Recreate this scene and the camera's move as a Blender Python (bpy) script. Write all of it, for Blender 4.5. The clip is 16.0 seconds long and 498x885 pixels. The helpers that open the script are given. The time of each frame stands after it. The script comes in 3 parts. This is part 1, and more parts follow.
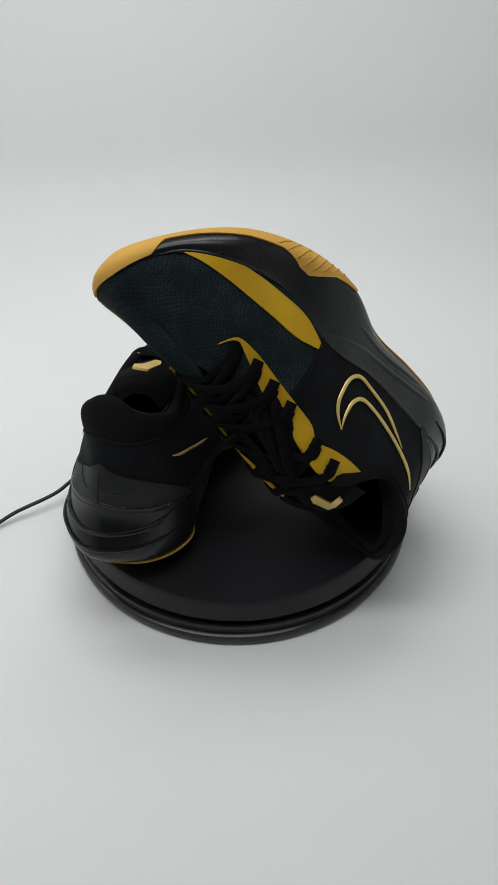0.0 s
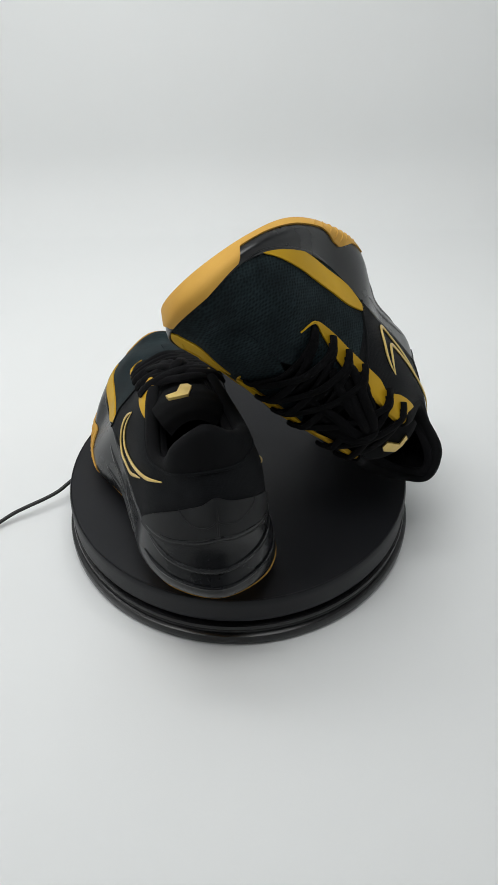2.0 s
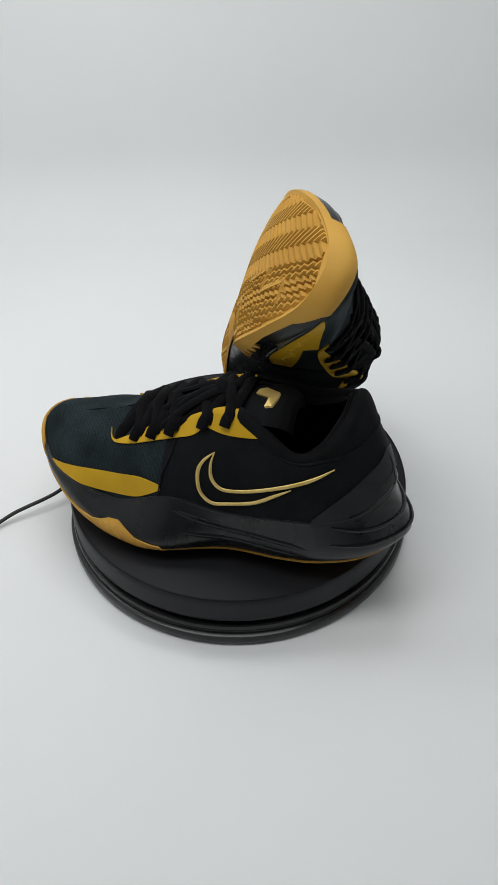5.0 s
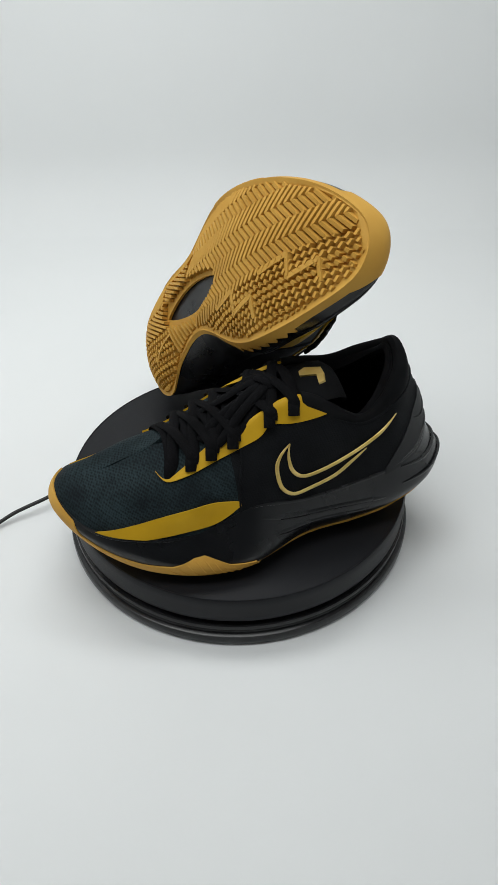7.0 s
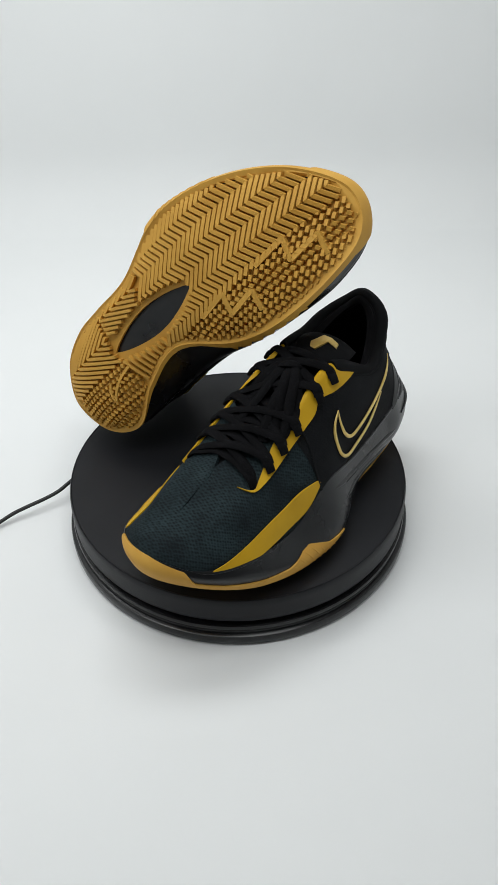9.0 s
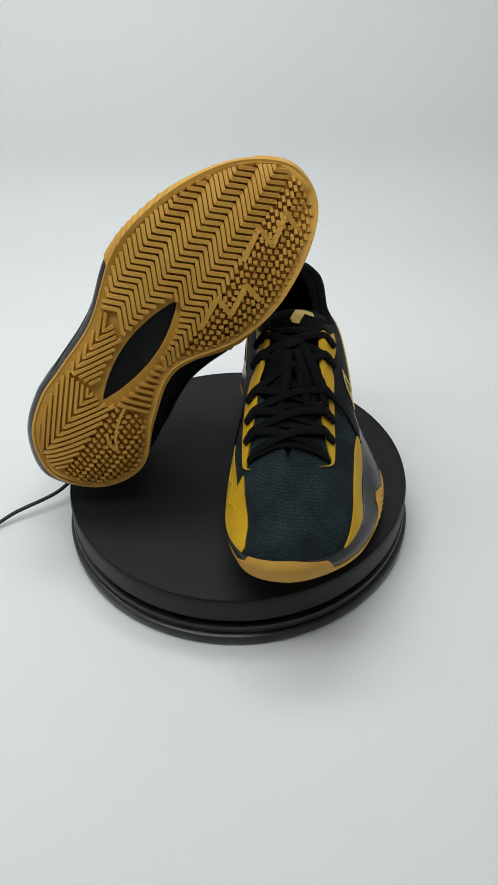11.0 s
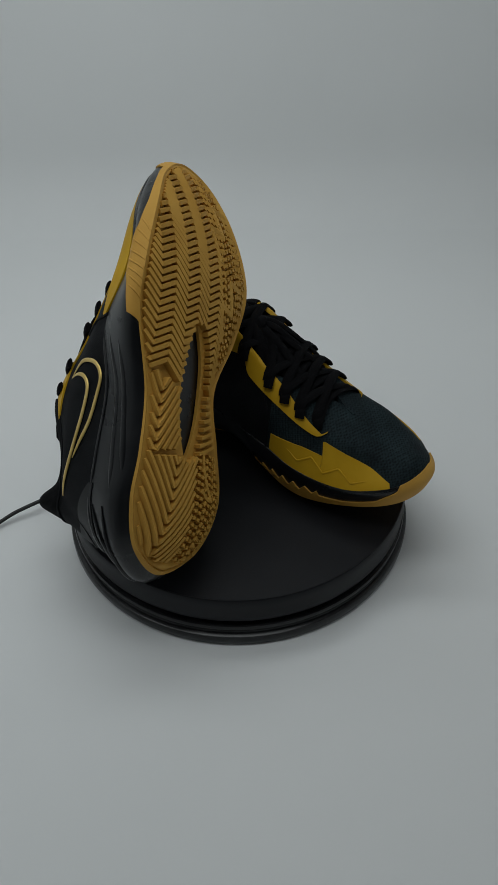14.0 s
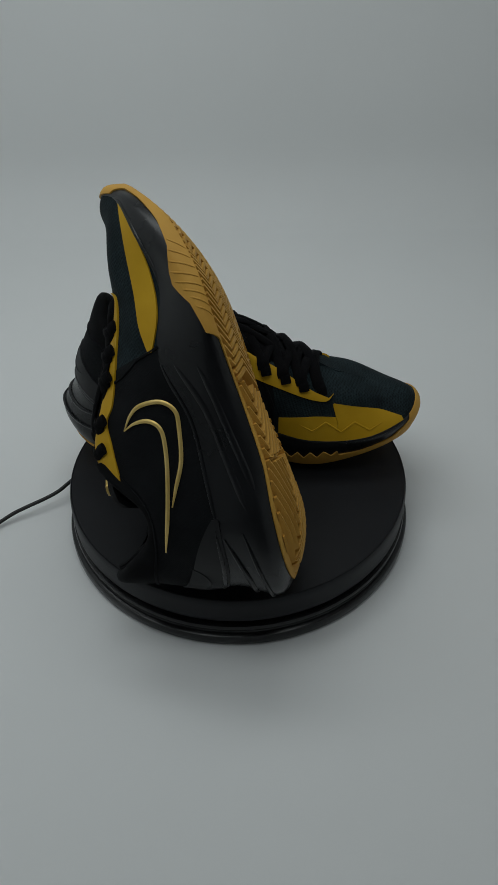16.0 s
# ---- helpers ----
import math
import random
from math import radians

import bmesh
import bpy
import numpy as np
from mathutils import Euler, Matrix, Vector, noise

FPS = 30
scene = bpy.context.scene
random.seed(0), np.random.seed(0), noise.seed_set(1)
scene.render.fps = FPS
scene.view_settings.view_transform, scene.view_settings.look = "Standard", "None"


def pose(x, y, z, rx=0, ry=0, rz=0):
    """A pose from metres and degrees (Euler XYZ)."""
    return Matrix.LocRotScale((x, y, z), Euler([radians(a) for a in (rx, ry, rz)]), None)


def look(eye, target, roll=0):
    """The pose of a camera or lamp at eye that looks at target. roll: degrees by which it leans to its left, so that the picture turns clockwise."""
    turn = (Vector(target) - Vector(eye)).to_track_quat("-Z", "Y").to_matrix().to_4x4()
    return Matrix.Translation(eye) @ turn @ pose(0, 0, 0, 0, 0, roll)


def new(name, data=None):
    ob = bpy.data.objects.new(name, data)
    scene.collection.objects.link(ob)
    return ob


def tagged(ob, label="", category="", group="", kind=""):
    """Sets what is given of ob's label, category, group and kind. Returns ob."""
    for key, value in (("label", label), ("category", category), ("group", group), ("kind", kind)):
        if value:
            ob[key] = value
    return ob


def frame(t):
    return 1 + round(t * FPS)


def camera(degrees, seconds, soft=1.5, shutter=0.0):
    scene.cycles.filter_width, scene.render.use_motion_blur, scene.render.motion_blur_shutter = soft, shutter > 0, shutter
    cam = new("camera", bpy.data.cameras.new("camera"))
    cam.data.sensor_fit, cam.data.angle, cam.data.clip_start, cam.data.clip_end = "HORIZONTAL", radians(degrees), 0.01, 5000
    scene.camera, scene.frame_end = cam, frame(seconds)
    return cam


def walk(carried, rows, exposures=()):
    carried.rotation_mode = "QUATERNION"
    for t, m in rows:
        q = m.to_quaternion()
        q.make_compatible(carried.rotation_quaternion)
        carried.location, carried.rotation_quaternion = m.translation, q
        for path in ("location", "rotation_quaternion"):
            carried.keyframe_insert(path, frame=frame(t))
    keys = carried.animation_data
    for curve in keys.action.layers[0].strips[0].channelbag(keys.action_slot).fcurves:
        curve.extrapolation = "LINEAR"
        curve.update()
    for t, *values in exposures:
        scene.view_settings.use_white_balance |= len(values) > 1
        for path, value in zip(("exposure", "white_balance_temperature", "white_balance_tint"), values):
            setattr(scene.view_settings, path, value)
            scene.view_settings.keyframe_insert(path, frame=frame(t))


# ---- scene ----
cam = camera(37.05, 16.0, soft=1.5)
EYE = Vector((0.0, -0.4658, 0.4691))
AIM = EYE + Vector((0.01577, 0.76188, -0.64752))
EXPOSURES = [(0.0, -0.43, 6500, 10), (1.5, 0.06, 6500, 10), (2.0, -0.26, 6500, 10), (2.5, -0.25, 6500, 10), (3.0, -0.29, 6490, 10), (3.5, -0.13, 6480, 9.5), (4.0, -0.33, 6460, 10), (4.5, -0.37, 6450, 10),
             (7.0, -0.28, 6430, 8.5), (8.5, -0.22, 6430, 9), (9.0, -0.20, 6430, 9), (11.3, -0.36, 6380, 9), (11.5, -0.48, 6350, 9), (12.0, -0.84, 6320, 8.5), (12.5, -1.16, 6300, 8),
             (14.0, -1.34, 6250, 6), (15.0, -1.41, 6250, 5.5), (16.0, -1.44, 6250, 5)]
walk(cam, [(0.0, look(EYE, AIM, -0.80)), (16.0, look(EYE, AIM, -0.80))], EXPOSURES)

SPIN = 18.05          # degrees per second, counter-clockwise from above
TOP = 0.0454          # height of the platter's top
RAD = 0.140           # radius of the platter

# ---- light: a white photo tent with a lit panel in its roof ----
world = bpy.data.worlds.new("tent_room")
scene.world = world
world.use_nodes = True
world.node_tree.nodes["Background"].inputs[0].default_value = (0.9, 0.96, 1.0, 1)
world.node_tree.nodes["Background"].inputs[1].default_value = 0.12


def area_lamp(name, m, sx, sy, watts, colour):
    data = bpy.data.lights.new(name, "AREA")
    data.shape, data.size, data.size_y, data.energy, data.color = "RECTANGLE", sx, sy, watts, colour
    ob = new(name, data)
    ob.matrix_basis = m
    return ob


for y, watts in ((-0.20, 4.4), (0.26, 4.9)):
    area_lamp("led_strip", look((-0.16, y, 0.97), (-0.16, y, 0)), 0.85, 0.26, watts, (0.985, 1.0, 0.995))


# ---- materials ----
def material(name, base, rough=0.6, metal=0.0, spec=0.5, coat=0.0):
    m = bpy.data.materials.new(name)
    m.use_nodes = True
    b = m.node_tree.nodes["Principled BSDF"]
    b.inputs["Base Color"].default_value = (*base, 1)
    b.inputs["Roughness"].default_value = rough
    b.inputs["Metallic"].default_value = metal
    b.inputs["Specular IOR Level"].default_value = spec
    b.inputs["Coat Weight"].default_value = coat
    b.inputs["Coat Roughness"].default_value = 0.25
    return m


def vary(m, scale, low, high, bump_scale=0.0, bump=0.0, rough=None):
    """Colour drifts between low and high at one scale, with fine relief at another."""
    nt = m.node_tree
    b = nt.nodes["Principled BSDF"]
    tc = nt.nodes.new("ShaderNodeTexCoord")
    n = nt.nodes.new("ShaderNodeTexNoise")
    n.inputs["Scale"].default_value, n.inputs["Detail"].default_value = scale, 4
    nt.links.new(tc.outputs["Object"], n.inputs["Vector"])
    r = nt.nodes.new("ShaderNodeValToRGB")
    r.color_ramp.elements[0].position, r.color_ramp.elements[1].position = 0.3, 0.7
    r.color_ramp.elements[0].color, r.color_ramp.elements[1].color = (*low, 1), (*high, 1)
    nt.links.new(n.outputs["Fac"], r.inputs["Fac"])
    nt.links.new(r.outputs["Color"], b.inputs["Base Color"])
    if rough:
        mr = nt.nodes.new("ShaderNodeMapRange")
        mr.inputs["To Min"].default_value, mr.inputs["To Max"].default_value = rough
        nt.links.new(n.outputs["Fac"], mr.inputs["Value"])
        nt.links.new(mr.outputs["Result"], b.inputs["Roughness"])
    if bump:
        f = nt.nodes.new("ShaderNodeTexNoise")
        f.inputs["Scale"].default_value, f.inputs["Detail"].default_value = bump_scale, 3
        nt.links.new(tc.outputs["Object"], f.inputs["Vector"])
        bp = nt.nodes.new("ShaderNodeBump")
        bp.inputs["Strength"].default_value, bp.inputs["Distance"].default_value = bump, 0.0006
        nt.links.new(f.outputs["Fac"], bp.inputs["Height"])
        nt.links.new(bp.outputs["Normal"], b.inputs["Normal"])
    return m


def weave(name, dark, light, per_metre, rough):
    """Woven cloth: two crossed waves give thread relief and a faint colour change."""
    m = material(name, dark, rough, spec=0.09)
    nt = m.node_tree
    b = nt.nodes["Principled BSDF"]
    tc = nt.nodes.new("ShaderNodeTexCoord")
    mp = nt.nodes.new("ShaderNodeMapping")
    mp.inputs["Rotation"].default_value = (0.2, 0.3, 0.6)
    mp.inputs["Scale"].default_value = (1.0, 0.55, 1.0)
    nt.links.new(tc.outputs["Object"], mp.inputs["Vector"])
    mx = nt.nodes.new("ShaderNodeTexVoronoi")
    mx.inputs["Scale"].default_value = per_metre
    mx.inputs["Randomness"].default_value = 0.35
    nt.links.new(mp.outputs["Vector"], mx.inputs["Vector"])
    n = nt.nodes.new("ShaderNodeTexNoise")
    n.inputs["Scale"].default_value = 45
    nt.links.new(tc.outputs["Object"], n.inputs["Vector"])
    m2 = nt.nodes.new("ShaderNodeMath")
    m2.operation = "MULTIPLY"
    nt.links.new(mx.outputs["Distance"], m2.inputs[0])
    nt.links.new(n.outputs["Fac"], m2.inputs[1])
    r = nt.nodes.new("ShaderNodeValToRGB")
    r.color_ramp.elements[0].position, r.color_ramp.elements[1].position = 0.1, 0.45
    r.color_ramp.elements[0].color, r.color_ramp.elements[1].color = (*dark, 1), (*light, 1)
    nt.links.new(m2.outputs[0], r.inputs["Fac"])
    nt.links.new(r.outputs["Color"], b.inputs["Base Color"])
    bp = nt.nodes.new("ShaderNodeBump")
    bp.inputs["Strength"].default_value, bp.inputs["Distance"].default_value = 0.5, 0.0004
    nt.links.new(mx.outputs["Distance"], bp.inputs["Height"])
    nt.links.new(bp.outputs["Normal"], b.inputs["Normal"])
    return m


WHITE = vary(material("tent_cloth", (0.8, 0.81, 0.81), 0.85, spec=0.2), 3.0, (0.79, 0.80, 0.80), (0.82, 0.83, 0.83), 900, 0.05)
# grey of the unseen roof and front, kept dark so black surfaces reflect less
GREY = vary(material("dimming_grey", (0.3, 0.3, 0.3), 0.9, spec=0.1), 3.0, (0.11, 0.11, 0.11), (0.14, 0.14, 0.14))
MESH = weave("toe_mesh", (0.006, 0.009, 0.011), (0.021, 0.035, 0.039), 640, 0.75)
CLOTH = weave("quarter_cloth", (0.0045, 0.005, 0.006), (0.010, 0.011, 0.0125), 900, 0.7)
PADDED = vary(material("collar_cloth", (0.008, 0.008, 0.009), 0.85, spec=0.1), 40, (0.0045, 0.0045, 0.005), (0.008, 0.0085, 0.0095), 2500, 0.3)
LINING = vary(material("lining_cloth", (0.006, 0.006, 0.007), 0.95, spec=0.1), 60, (0.005, 0.005, 0.006), (0.009, 0.009, 0.01), 2500, 0.4)
RUBBER = vary(material("black_midsole", (0.012, 0.013, 0.014), 0.3, spec=0.4), 25, (0.004, 0.0045, 0.0055), (0.008, 0.0085, 0.010), 1500, 0.06, (0.22, 0.34))
COUNTER = vary(material("heel_counter_plastic", (0.012, 0.012, 0.014), 0.5, spec=0.3), 30, (0.008, 0.008, 0.009), (0.013, 0.014, 0.015), 1800, 0.08, (0.5, 0.64))
GUM = vary(material("gum_rubber", (0.57, 0.30, 0.045), 0.62, spec=0.22), 30, (0.505, 0.268, 0.044), (0.595, 0.333, 0.062), 1800, 0.12, (0.55, 0.7))
GOLD = vary(material("gold_synthetic", (0.50, 0.32, 0.02), 0.55, spec=0.22), 35, (0.48, 0.275, 0.006), (0.57, 0.335, 0.012), 1600, 0.12, (0.48, 0.62))
FOIL = vary(material("gold_foil", (0.72, 0.52, 0.16), 0.36, metal=0.55), 80, (0.62, 0.43, 0.11), (0.80, 0.60, 0.22), 2200, 0.15, (0.28, 0.45))
LACE = weave("lace_cord", (0.0025, 0.0025, 0.003), (0.006, 0.006, 0.007), 1400, 0.9)
PLASTIC = vary(material("turntable_plastic", (0.022, 0.022, 0.024), 0.36, spec=0.4), 14, (0.007, 0.007, 0.008), (0.011, 0.011, 0.012), 2600, 0.05, (0.20, 0.30))
PLATE = vary(material("platter_plastic", (0.026, 0.026, 0.029), 0.45, spec=0.21), 12, (0.008, 0.0085, 0.0105), (0.012, 0.0125, 0.015), 3000, 0.10, (0.42, 0.52))
CABLE = vary(material("cable_rubber", (0.012, 0.012, 0.012), 0.5), 40, (0.010, 0.010, 0.010), (0.015, 0.015, 0.015))


# ---- mesh helpers ----
def part(name, bm, mat, parent, label="", smooth=True):
    me = bpy.data.meshes.new(name)
    bmesh.ops.recalc_face_normals(bm, faces=bm.faces)
    bm.to_mesh(me)
    bm.free()
    me.materials.append(mat)
    if smooth:
        me.polygons.foreach_set("use_smooth", [True] * len(me.polygons))
        me.set_sharp_from_angle(angle=radians(42))
    ob = new(name, me)
    ob.parent = parent
    if label:
        tagged(ob, label)
    return ob


def grid_faces(bm, rows, close=False):
    """Quads between equal rows of vertices."""
    n = len(rows[0])
    for a, b in zip(rows, rows[1:]):
        for j in range(n if close else n - 1):
            k = (j + 1) % n
            if len({a[j], a[k], b[k], b[j]}) == 4:
                try:
                    bm.faces.new((a[j], a[k], b[k], b[j]))
                except ValueError:
                    pass


def thick_sheet(outer, inner):
    """A closed slab from two equal point grids (lists of rows)."""
    bm = bmesh.new()
    o = [[bm.verts.new(p) for p in r] for r in outer]
    i = [[bm.verts.new(p) for p in r] for r in inner]
    grid_faces(bm, o)
    grid_faces(bm, i)
    ring = lambda g: g[0] + [r[-1] for r in g[1:-1]] + g[-1][::-1] + [r[0] for r in g[-2:0:-1]]
    grid_faces(bm, [ring(o), ring(i)], close=True)
    return bm


def tube_into(bm, pts, width, height=None, ups=None, sides=8, taper=False):
    """A tube of oval section along pts; ups give the way of its height."""
    height = height or width
    pts = [Vector(p) for p in pts]
    rings = []
    n = len(pts)
    for i, p in enumerate(pts):
        d = (pts[min(i + 1, n - 1)] - pts[max(i - 1, 0)]).normalized()
        up = Vector(ups[i]) if ups else Vector((0, 0, 1))
        side = d.cross(up)
        side = side.normalized() if side.length > 1e-6 else Vector((0, 1, 0))
        up = side.cross(d).normalized()
        k = 1.0
        if taper:
            k = max(0.12, min(1, 6 * i / (n - 1), 6 * (1 - i / (n - 1)))) ** 0.5
        rings.append([bm.verts.new(p + side * (math.cos(a) * width / 2 * k) + up * (math.sin(a) * height / 2 * k))
                      for a in (2 * math.pi * j / sides for j in range(sides))])
    grid_faces(bm, rings, close=True)
    bm.faces.new(rings[0])
    bm.faces.new(rings[-1][::-1])


def lathe(profile, n=160):
    bm = bmesh.new()
    rows = []
    for r, z in profile:
        rows.append([bm.verts.new((r * math.cos(2 * math.pi * j / n), r * math.sin(2 * math.pi * j / n), z)) for j in range(n)])
    grid_faces(bm, rows, close=True)
    bm.faces.new(rows[0])
    bm.faces.new(rows[-1])
    return bm


# ---- the tent ----
def tent():
    def slab(name, pts, faces, label, category, mat):
        bm = bmesh.new()
        vs = [bm.verts.new(p) for p in pts]
        for f in faces:
            bm.faces.new([vs[i] for i in f])
        ob = part(name, bm, mat, None, smooth=False)
        return tagged(ob, label, category, kind="structure")

    prof = [(-0.95, 0.0), (0.0, 0.0), (0.56, 0.0)]
    prof += [(0.56 + 0.10 * math.sin(radians(a)), 0.10 * (1 - math.cos(radians(a)))) for a in range(4, 87, 4)]
    prof += [(0.662, 0.10), (0.68, 1.0)]
    outer = [[(x, y, z) for y, z in prof] for x in (-0.62, 0.0, 0.62)]
    inner = [[(x, y + 0.004, z - 0.004) for y, z in prof] for x in (-0.62, 0.0, 0.62)]
    tagged(part("backdrop", thick_sheet(outer, inner), WHITE, None),
           "seamless white sweep of cloth under and behind the turntable", "backdrop", kind="structure")

    def box(name, x0, x1, y0, y1, z0, z1, label, category, mat=WHITE):
        pts = [(x, y, z) for x in (x0, x1) for y in (y0, y1) for z in (z0, z1)]
        slab(name, pts, [(0, 1, 3, 2), (4, 6, 7, 5), (0, 4, 5, 1), (2, 3, 7, 6), (0, 2, 6, 4), (1, 5, 7, 3)], label, category, mat)

    box("wall_west", -0.645, -0.622, -0.95, 0.70, -0.01, 1.0, "plain white cloth side of the photo tent", "wall")
    box("wall_east", 0.622, 0.645, -0.95, 0.70, -0.01, 1.0, "plain white cloth side of the photo tent", "wall")
    # out of view: grey front stands in for the dim room, grey roof cuts reflections
    box("dim_front_panel", -0.645, 0.645, -0.975, -0.952, -0.01, 1.0, "unseen grey panel added across the open front to darken reflections", "wall", GREY)
    box("ceiling", -0.645, 0.645, -0.975, 0.70, 1.002, 1.02, "unseen grey roof panel added to darken reflections", "ceiling", GREY)


tent()


# ---- turntable ----
def turntable():
    tt = tagged(new("turntable"), "round black plastic motorised display turntable on the white sweep", "turntable")
    R = RAD
    part("base", lathe([(0.90 * R, 0.0), (1.005 * R, 0.0), (1.030 * R, 0.0008), (1.036 * R, 0.0030), (1.036 * R, 0.0082), (1.032 * R, 0.0098),
                        (1.022 * R, 0.0104), (1.008 * R, 0.0106), (1.003 * R, 0.0116), (1.004 * R, 0.0136), (1.013 * R, 0.0146), (1.014 * R, 0.0166), (1.010 * R, 0.0178),
                        (0.990 * R, 0.0182), (0.972 * R, 0.0190), (0.968 * R, 0.0214), (0.80 * R, 0.0216)]), PLASTIC, tt)
    plat = part("platter", lathe([(r * R, z - TOP) for r, z in (
        (0.30, 0.0222), (0.982, 0.0222), (0.998, 0.0226), (1.0045, 0.0242), (1.006, 0.0280), (1.006, 0.0400), (1.004, 0.0432), (1.0005, 0.0449), (0.9985, 0.0456),
        (0.9960, 0.0459), (0.9930, 0.0458), (0.9905, 0.0454), (0.30, 0.0454), (0.05, 0.0454))]), PLATE, tt, "matt black platter with a beaded rim")
    plat.matrix_basis = pose(0, 0, TOP)
    bm = bmesh.new()
    tube_into(bm, [(-0.131, 0.044, 0.014), (-0.142, 0.037, 0.014)], 0.0075, sides=16)
    part("cable_grommet", bm, CABLE, tt)
    return tt, plat


table, platter = turntable()


def cable():
    ctrl = [(-0.135, 0.041, 0.0140), (-0.1485, 0.0240, 0.0145), (-0.1585, 0.0115, 0.0135), (-0.170, 0.0045, 0.0112), (-0.1835, -0.0030, 0.0098), (-0.195, -0.0090, 0.0078),
            (-0.206, -0.0168, 0.0052), (-0.225, -0.034, 0.0022), (-0.26, -0.075, 0.0019), (-0.31, -0.13, 0.0019), (-0.40, -0.19, 0.0019), (-0.52, -0.22, 0.0019), (-0.60, -0.22, 0.0019)]
    pts = spline(ctrl, 8)
    bm = bmesh.new()
    tube_into(bm, pts, 0.0034, sides=12)
    tagged(part("power_cable", bm, CABLE, None), "thin black power cable running off across the white floor", "cable")


def spline(ctrl, per):
    ctrl = [Vector(c) for c in ctrl]
    out = []
    for i in range(len(ctrl) - 1):
        a, b, c, d = ctrl[max(i - 1, 0)], ctrl[i], ctrl[i + 1], ctrl[min(i + 2, len(ctrl) - 1)]
        for k in range(per):
            s = k / per
            out.append(0.5 * ((2 * b) + (c - a) * s + (2 * a - 5 * b + 4 * c - d) * s * s + (3 * b - 3 * c + d - a) * s ** 3))
    out.append(ctrl[-1])
    return out


cable()

# ---- the shoe: a skin P(u, v) lofted over six level curves ----
# u runs 0..18 from the heel over the outer side to the toe (9) and back along the inner side
# v runs 0..5: sole edge, widest line, midsole top, mid wall, shoulder, top line
UNIT = 0.0009655
L0 = [(-16, 5, 22), (1, 34, 21), (32, 47, 17), (64, 49, 12), (105, 51, 11), (153, 66, 10), (191, 65, 9), (232, 51, 15), (264, 28, 28),
      (284, -5, 38), (275, -34, 34), (243, -47, 21), (198, -51, 9), (158, -42, 10), (113, -16, 7), (71, -26, 7), (31, -45, 14), (-3, -30, 19)]
L1 = [(-26, 8, 36), (-5, 39, 35), (29, 53, 31), (62, 54, 27), (105, 56, 24), (151, 70, 19), (191, 67, 20), (232, 53, 27), (266, 29, 38),
      (287, -5, 49), (277, -36, 45), (242, -51, 31), (198, -54, 23), (157, -49, 24), (112, -35, 24), (70, -41, 24), (25, -45, 26), (-9, -28, 32)]
L2 = [(-12, 6, 60), (2, 32, 57), (29, 46, 56), (60, 49, 52), (105, 50, 47), (150, 52, 52), (194, 51, 36), (234, 45, 39), (265, 26, 43),
      (283, -6, 56), (274, -37, 51), (241, -52, 39), (196, -53, 35), (155, -48, 43), (109, -40, 47), (61, -40, 51), (27, -40, 55), (0, -24, 58)]
L3 = [(-3, 4, 91), (12, 22, 90), (33, 35, 92), (60, 41, 89), (105, 43, 83), (150, 41, 74), (195, 41, 57), (233, 37, 50), (261, 21, 52),
      (274, -9, 62), (265, -30, 59), (235, -42, 54), (195, -46, 57), (155, -43, 74), (108, -38, 83), (60, -37, 89), (32, -37, 93), (7, -21, 93)]
L4 = [(20, 3, 137), (23, 22, 126), (37, 28, 105), (60, 34, 98), (104, 25, 118), (150, 21, 97), (195, 19, 76), (229, 21, 67), (248, 11, 63),
      (258, -9, 63), (248, -24, 65), (229, -31, 69), (195, -34, 75), (150, -31, 98), (104, -24, 118), (60, -30, 111), (38, -27, 117), (22, -14, 127)]
L5 = [(24, 3, 134), (28, 16, 124), (42, 24, 102), (62, 27, 95), (105, 19, 119), (150, 17, 99), (208, -8, 79), (222, -8, 74), (236, -8, 69),
      (246, -9, 66), (236, -8, 70), (222, -8, 74), (208, -8, 79), (150, -27, 100), (105, -20, 120), (62, -23, 109), (42, -20, 114), (29, -11, 125)]
LEVELS = np.array([L0, L1, L2, L3, L4, L5], float)


def blend(p0, p1, p2, p3, s):
    return 0.5 * ((2 * p1) + (p2 - p0) * s + (2 * p0 - 5 * p1 + 4 * p2 - p3) * s * s + (3 * p1 - 3 * p2 + p3 - p0) * s ** 3)


def skin(u, v):
    """Points of the skin for arrays u, v (shoe millimetres)."""
    u, v = np.broadcast_arrays(np.asarray(u, float), np.asarray(v, float))
    i = np.floor(u).astype(int)
    s = (u - i)[..., None]
    j = np.clip(np.floor(v).astype(int), 0, 4)
    r = (v - j)[..., None]

    def level(k):
        k = np.clip(k, 0, 5)
        return blend(LEVELS[k, (i - 1) % 18], LEVELS[k, i % 18], LEVELS[k, (i + 1) % 18], LEVELS[k, (i + 2) % 18], s)
    return blend(level(j - 1), level(j), level(j + 1), level(j + 2), r)


def raised(u, v, off):
    """The skin pushed out along its normal by off millimetres."""
    u, v = np.broadcast_arrays(np.asarray(u, float), np.asarray(v, float))
    e = 0.02
    v0, v1 = np.clip(v - e, 0, 5), np.clip(v + e, 0, 5)
    du = skin(u + e, v) - skin(u - e, v)
    dv = skin(u, v1) - skin(u, v0)
    n = np.cross(dv, du)
    n /= np.linalg.norm(n, axis=-1, keepdims=True) + 1e-9
    return skin(u, v) + n * np.asarray(off)[..., None]


GU, GV = np.meshgrid(np.linspace(0, 18, 721), np.linspace(0, 5, 161), indexing="ij")
GP = skin(GU, GV)


